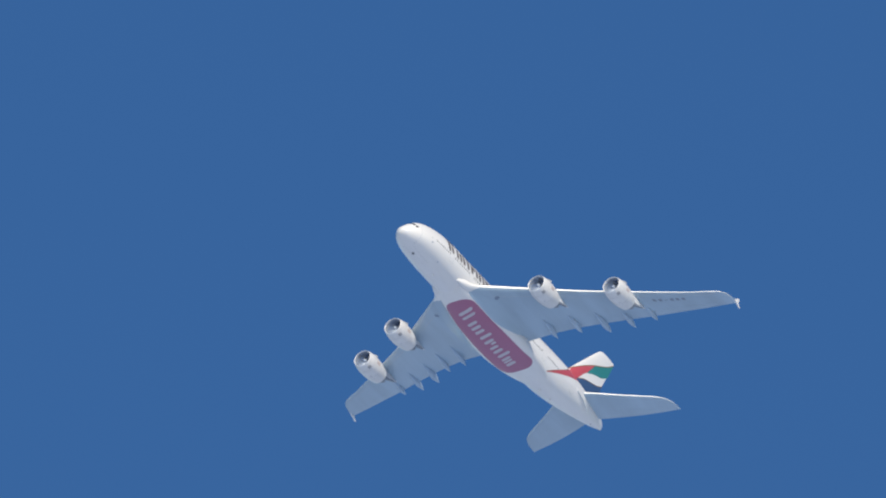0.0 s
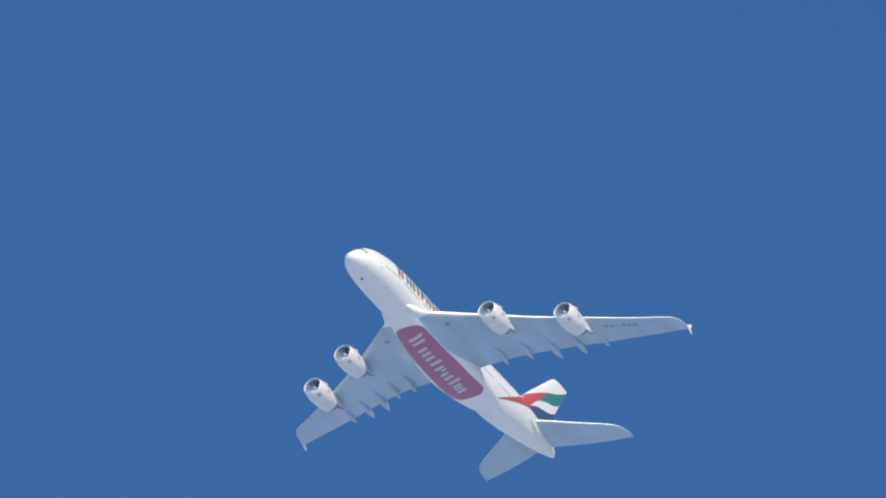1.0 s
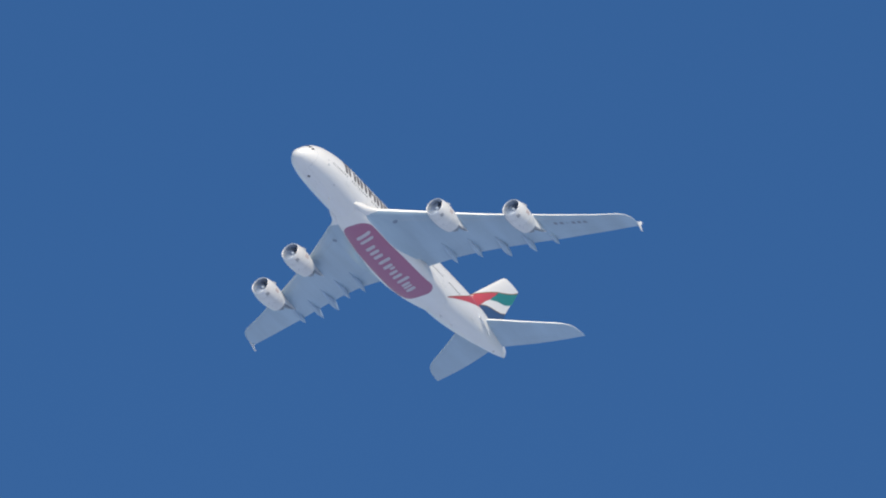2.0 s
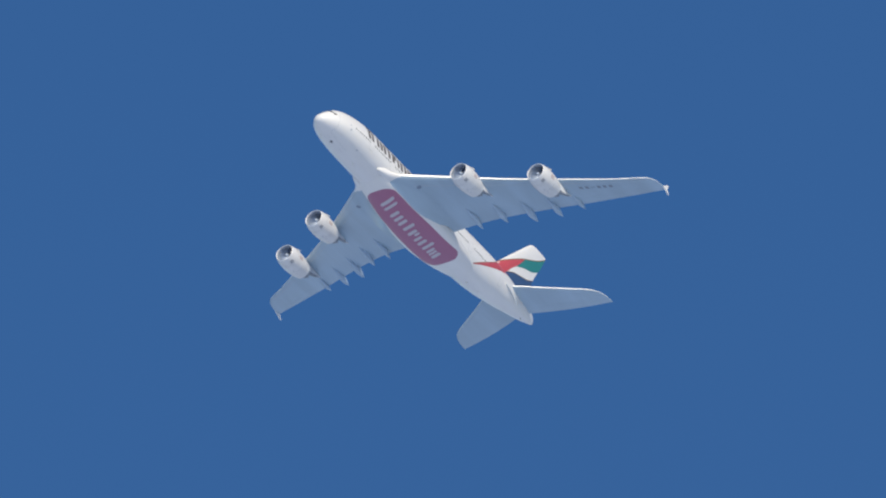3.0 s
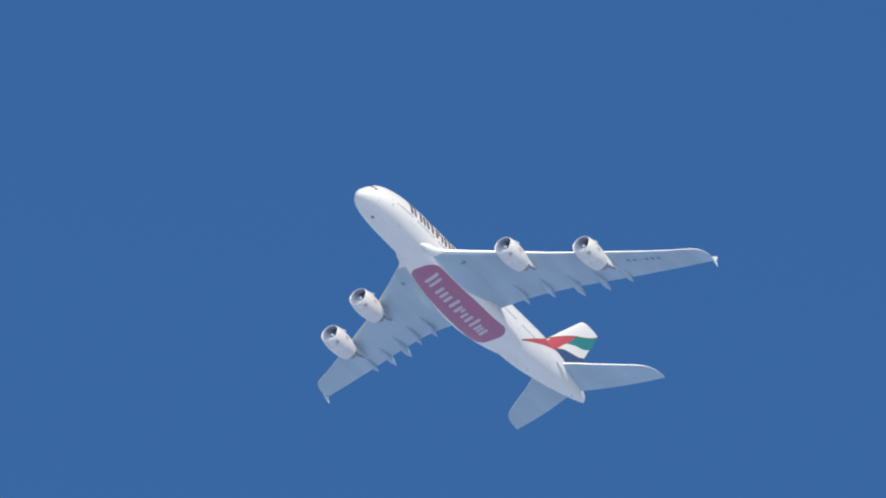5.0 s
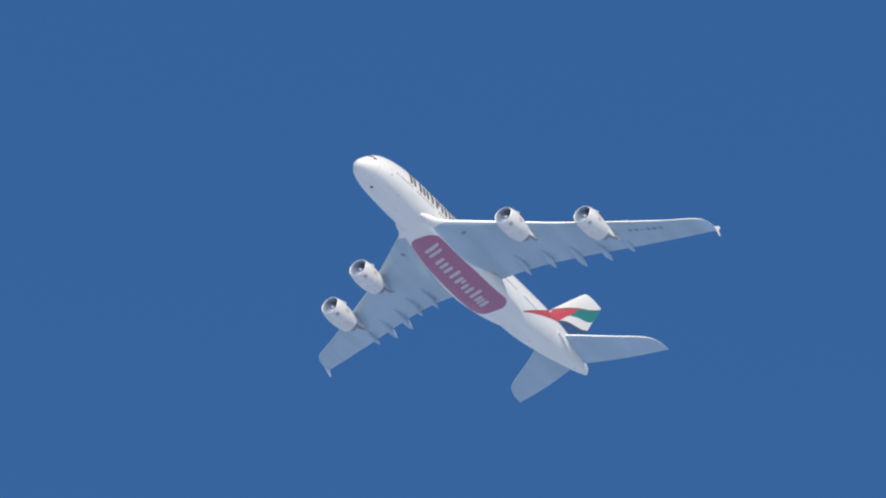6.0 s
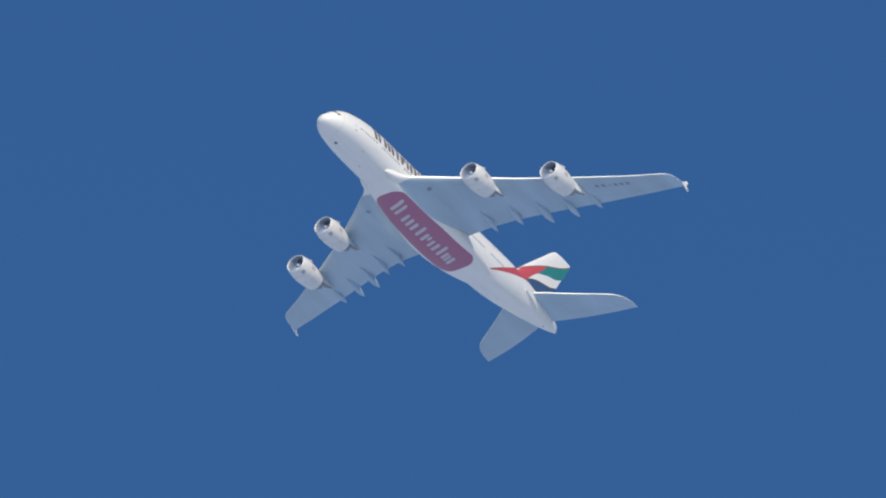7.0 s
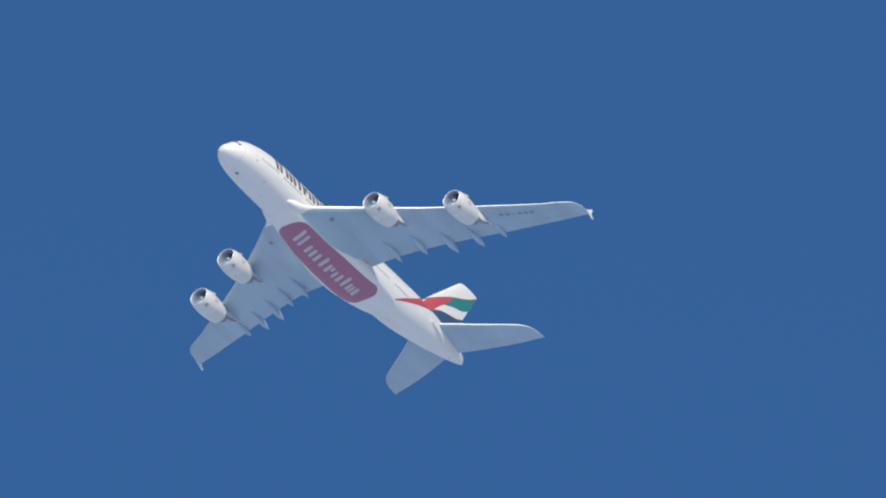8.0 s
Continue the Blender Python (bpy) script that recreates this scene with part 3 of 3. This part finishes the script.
def build_engine(plane, s0, y0, z0):
    """One engine under its pylon; the inlet's middle lies at s0, y0, z0."""
    def turn(profile, n=40):
        rings = [[Vector((-x, r * math.cos(a), r * math.sin(a))) for a in np.linspace(0, math.tau, n + 1)[:-1]] for x, r in profile]
        return rings
    outer = [*COWL, (5.92, 1.46), (5.2, 1.5), (4.0, 1.52)]
    hub = part("engine", smooth(loft(turn(outer), caps=(False, False)), 40), NACELLE, plane, "white turbofan engine with a bright inlet lip")
    hub.matrix_basis = Matrix.Translation(at(s0, y0, z0))
    lip = [(0.22, 1.727), (0.1, 1.695), (0.02, 1.66), (0.0, 1.63), (0.03, 1.595), (0.1, 1.57), (0.22, 1.555)]
    part("inlet_lip", smooth(loft(turn(lip), caps=(False, False)), 60), LIP, hub, "bright polished inlet lip")
    part("inlet_liner", smooth(loft(turn([(0.22, 1.555), (0.6, 1.53), (1.1, 1.51), (1.4, 1.5)]), caps=(False, False)), 60), HAZED_LINER, hub, "grey inlet duct, tinted blue for haze")
    # fan and spinner
    bm = bmesh.new()
    for i in range(24):
        a = i * math.tau / 24
        pts = []
        for r, tw, w in ((0.42, 0.1, 0.11), (0.95, 0.0, 0.17), (1.49, -0.08, 0.2)):
            for e, x in ((-1, 0.75), (1, 0.98)):
                b = a + tw + e * w / r * 0.8
                pts.append(bm.verts.new((-x, r * math.cos(b), r * math.sin(b))))
        bm.faces.new((pts[0], pts[1], pts[3], pts[2]))
        bm.faces.new((pts[2], pts[3], pts[5], pts[4]))
    part("fan", bm, HAZED_BLADE, hub, "metal fan blades, lightened blue for haze")
    part("fan_back", smooth(loft(turn([(1.06, 1.505), (1.06, 0.3)]), caps=(False, True)), 60), HAZED_BLADE, hub)
    part("spinner", smooth(loft(turn([(0.42, 0.02), (0.5, 0.14), (0.66, 0.27), (0.86, 0.38), (1.06, 0.42)], 20)), 40), HAZED_BLADE, hub, "pointed spinner, lightened blue for haze")
    core = [(4.0, 1.5), (5.2, 1.2), (5.9, 1.02), (6.7, 0.8), (7.05, 0.7), (7.0, 0.64), (6.4, 0.62)]
    part("core_nozzle", smooth(loft(turn(core, 28), caps=(True, False)), 40), NOZZLE, hub, "heat-stained metal core nozzle")
    part("exhaust_plug", smooth(loft(turn([(6.3, 0.55), (6.9, 0.47), (7.5, 0.25), (7.85, 0.04)], 20)), 40), NOZZLE, hub, "metal exhaust cone")
    # strakes, latch covers and seams on the cowling
    for a in (42, 138):
        ca, sa = math.cos(radians(a)), math.sin(radians(a))
        prof = [(1.0, 1.88), (2.5, 1.97), (2.45, 2.3), (2.1, 2.28)]
        off = Vector((0, -sa, ca)) * 0.03
        rings = [[Vector((-x, r * ca, r * sa)) + off * e for x, r in prof] for e in (-1, 1)]
        part("strake", loft(rings), NACELLE, hub, "small white strake")
    for x in (1.45, 3.5):
        r = curve(COWL, x)[0]
        part("cowl_seam", smooth(loft(turn([(x, r + 0.008), (x + 0.035, r + 0.008)]), caps=(False, False)), 60), SEAL, hub, "thin grey cowling seam")

    def shell(u, v, lift):
        r = curve(COWL, u)[0] + lift
        return Vector((-u, r * math.cos(radians(v)), r * math.sin(radians(v))))
    for u, v, du, dv, mat in ((0.7, -64, 0.6, 19, COVER), (2.0, -12, 1.0, 20, STAIN), (2.0, 150, 1.0, 20, STAIN), (2.2, 190, 0.5, 12, SEAL), (2.9, -88, 0.3, 5, SEAL), (3.9, -84, 0.2, 5, SEAL)):
        part("access_panel", strip(shell, lambda k: (u, v + dv * k), lambda k: (u + du, v + dv * k), 5, 2, 0.012), mat, hub, "small grey panel")
    # pylon up to the wing
    le, te, zw, tc = curve(WING, abs(y0))
    rings = []
    for k in np.linspace(0, 1, 12):
        s = s0 + 1.9 + k * (le + 5.2 - s0 - 1.9)
        top = min(zw + 0.1, z0 + 1.95 + (zw + 0.1 - z0 - 1.95) * (s - s0 - 1.9) / max(0.1, le - s0 - 1.9))
        if s > le + 0.6:
            top = wing_under(abs(y0), s) + 0.1
        base = z0 + curve([(0, 1.8), (0.25, 1.2), (0.5, 0.9), (0.62, 0.75)], k)[0] if k < 0.62 else z0 + 0.75 + (top - 0.12 - z0 - 0.75) * ((k - 0.62) / 0.38) ** 1.2
        base = min(base, top - 0.04)
        w = 0.38 * (1 - abs(2 * k - 0.9) ** 2.5 * 0.85) if k < 0.95 else 0.08
        w = max(0.06, w)
        ring = []
        for a in np.linspace(0, math.tau, 17)[:-1]:
            c, n = math.cos(a), math.sin(a)
            ring.append(Vector((-(s - s0), w * math.copysign(abs(c) ** 0.6, c), (top + base) / 2 - z0 + (top - base) / 2 * math.copysign(abs(n) ** 0.6, n))))
        rings.append(ring)
    part("pylon", smooth(loft(rings), 50), PYLON, hub, "grey engine pylon")
    # heat-stained metal under the pylon; its dark tone also paints the shade there
    shield = []
    for ring in rings[5:11]:
        zl = min(p.z for p in ring)
        shield.append([Vector((p.x, p.y * 0.92, zl - 0.05 + (p.z - zl) * 0.42)) for p in ring])
    part("aft_pylon_fairing", smooth(loft(shield), 50), NOZZLE, hub, "dark heat-stained fairing under the pylon, also painting its shade")
    return hub


# ---- tail ----
TAILPLANE = [(0.6, 59.05, 67.6, 1.05, 0.11), (2.7, 60.0, 68.5, 1.2, 0.105), (7.0, 63.08, 70.2, 1.53, 0.1), (11.0, 65.85, 71.5, 1.83, 0.095), (13.6, 67.75, 72.2, 2.02, 0.09),
             (14.6, 69.1, 72.45, 2.1, 0.08), (15.0, 70.3, 72.6, 2.13, 0.07), (15.2, 71.9, 72.7, 2.15, 0.06)]


def build_tailplane(plane, side):
    ys = [0.6, 1.5, 2.7, 4.5, 7.0, 9.0, 11.0, 12.5, 13.6, 14.2, 14.6, 14.85, 15.0, 15.12, 15.2]
    rings = [[at(s, side * y, z) for s, z in section(TAILPLANE, y)] for y in ys]
    tail = part("tailplane", smooth(loft(rings), 50), HAZED_WING_GREY, plane, "swept pale grey tailplane, tinted blue for haze")
    edge = []
    for y in ys[2:]:
        le, te, z, tc = curve(TAILPLANE, y)
        c = te - le
        w = min(0.3, 0.3 / c)
        xs = [w, w * 0.45, w * 0.12, 0.0, w * 0.12, w * 0.3]
        edge.append([at(le + c * x - 0.02, side * y, z + c * tc * foil(x, i > 3) + (0.012 if i < 3 else -0.012 if i > 3 else 0)) for i, x in enumerate(xs)])
    part("leading_edge", smooth(loft(edge, closed=False), 60), LIP_PAINT, tail, "bright bare leading edge")

    def under(u, v, lift):
        le, te, z, tc = curve(TAILPLANE, u)
        x = min(1, max(0, (v - le) / (te - le)))
        return at(v, side * u, z + (te - le) * tc * foil(x, True) - lift)

    def sp(y, fr):
        le, te, z, tc = curve(TAILPLANE, y)
        return le + (te - le) * fr
    # ledge that seals the gap where the tailplane turns in the body
    ledge = []
    for k in np.linspace(0, 1, 13):
        u, v = 57.6 + 5.6 * k, -0.05 - 0.5 * k
        out = 0.32 * math.sin(math.pi * min(0.97, 0.06 + 0.9 * k)) ** 0.7
        pts = [body_side(u, v + 0.55, -0.02), body_side(u, v + 0.46, 0.02), body_side(u, v + 0.06, out), body_side(u, v - 0.02, out), body_side(u, v - 0.1, -0.02)]
        ledge.append([Vector((q.x, q.y * side, q.z)) for q in pts])
    part("root_plate", smooth(loft(ledge), 40), LIP_PAINT, tail, "bright metal plate at the tailplane root")
    for y0, y1 in ((3.0, 8.6), (8.6, 13.8)):
        part("elevator", strip(under, lambda k: (y0 + 0.04 + (y1 - y0 - 0.08) * k, sp(y0 + 0.04 + (y1 - y0 - 0.08) * k, 0.7)),
                               lambda k: (y0 + 0.04 + (y1 - y0 - 0.08) * k, sp(y0 + 0.04 + (y1 - y0 - 0.08) * k, 0.985)), 10, 4, 0.014), HAZED_WING_GREY, tail, "grey elevator, tinted blue for haze")
    return tail


# heights over the widest line of the body: leading edge, trailing edge, half thickness
FIN = [(3.4, 54.6, 67.2, 0.62), (4.3, 56.3, 67.5, 0.58), (6.0, 57.95, 68.1, 0.54), (10.0, 61.65, 69.6, 0.44), (14.0, 65.4, 71.5, 0.34), (16.1, 67.4, 72.5, 0.27), (16.6, 68, 72.68, 0.22), (16.85, 68.55, 72.62, 0.16), (16.98, 69.45, 71.6, 0.08)]


def fin_half(s, z):
    le, te, h = curve(FIN, z)
    x = min(1, max(0, (s - le) / (te - le)))
    return h * foil(x, False) / 0.5


def build_fin(plane):
    rings = []
    for z in (3.4, 4.3, 5.2, 6.0, 8.0, 10.0, 12.0, 14.0, 15.2, 16.1, 16.4, 16.6, 16.75, 16.85, 16.93, 16.98):
        le, te, h = curve(FIN, z)
        up = [(le + (te - le) * x, h * foil(x, False) / 0.5) for x in CHORD]
        rings.append([at(s, y, z) for s, y in up] + [at(s, -y, z) for s, y in up[-2:0:-1]])
    fin = part("fin", smooth(loft(rings), 50), WHITE, plane, "tall white tail fin with flag colours")
    return fin


def build_livery(fin):
    for side in (1, -1):
        def surf(u, v, lift, side=side):
            return at(u, side * (fin_half(u, v) + lift), v)

        def band(name, mat, lo, hi, label, n=26):
            part(name, strip(surf, lambda k: lo(k), lambda k: hi(k), n, 6, 0.014), mat, fin, label)

        # each border is a curve of (metres behind the nose, height)
        def wave(pts):
            tab = [(i / (len(pts) - 1), *p) for i, p in enumerate(pts)]
            return lambda k: tuple(curve(tab, k))
        red_top = wave(RED_TOP)
        red_low = wave(RED_LOW)
        band("red_band", RED, red_low, red_top, "red painted band")
        band("green_band", GREEN, wave(GREEN_LOW), wave(GREEN_TOP), "green painted band")
        band("dark_band", HAZED_BLACK, wave(DARK_LOW), wave(DARK_TOP), "black painted band, tinted blue for haze")
        band("gold_line", GOLD, wave([(s - 0.1, z + 0.12) for s, z in RED_TOP + GREEN_TOP[1:]]), wave(RED_TOP + GREEN_TOP[1:]), "thin gold edging", 40)
        band("gold_line", GOLD, wave(DARK_TOP), wave([(s - 0.05, z + 0.12) for s, z in DARK_TOP]), "thin gold edging", 30)


RED_TOP = [(55.7, 4.2), (57.3, 5.42), (59, 6.88), (60.7, 8.17), (62.9, 9.8), (66.1, 11.97)]
RED_LOW = [(59.2, 3.9), (60.16, 5.07), (61.4, 6.42), (62.4, 7.62), (63.6, 8.77), (66.1, 11.87)]
GREEN_TOP = [(66.1, 11.97), (67.6, 12.82), (69.5, 13.97), (71.1, 15.07), (72.64, 16.32)]
GREEN_LOW = [(63.65, 8.77), (66.5, 10.22), (68.6, 11.02), (69.9, 11.82), (71.04, 12.72)]
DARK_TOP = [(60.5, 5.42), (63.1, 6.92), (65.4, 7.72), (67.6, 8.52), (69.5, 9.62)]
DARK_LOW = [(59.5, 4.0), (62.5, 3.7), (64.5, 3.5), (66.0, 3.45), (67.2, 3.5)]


LIP_PAINT = material("bare_edge_metal", (0.82, 0.82, 0.80), 0.4, metal=0.35, spots=0.05)


def build_airliner():
    plane = new("airliner")
    tagged(plane, "white four-engined double-deck jet airliner in flight, wheels up", "airliner")
    build_body(plane)
    build_belly(plane)
    for side in (1, -1):
        build_wing(plane, side)
        build_tailplane(plane, side)
    first = build_engine(plane, 23.52, 14.81, -3.12)
    copy_thing(first, Matrix.Translation(at(23.52, -14.81, -3.12)))
    second = build_engine(plane, 30.98, 25.71, -1.82)
    copy_thing(second, Matrix.Translation(at(30.98, -25.71, -1.82)))
    build_livery(build_fin(plane))
    return plane


build_ground()
airliner = build_airliner()


def motions():
    """The aircraft flies straight on, nose a little up."""
    rows = []
    for t in [0.0, 0.1, 0.2, *np.arange(0.5, 7.6, 0.5).tolist(), 7.8, 7.9, 8.0]:
        rows.append((t, pose(-3372.99 + 59.174 * t, -2196.60, 2724.51 + 1.942 * t, -0.09 - 0.031 * t, -2.897 + 0.015 * t, 0.26 - 0.0325 * t)))
    walk(airliner, rows)


motions()
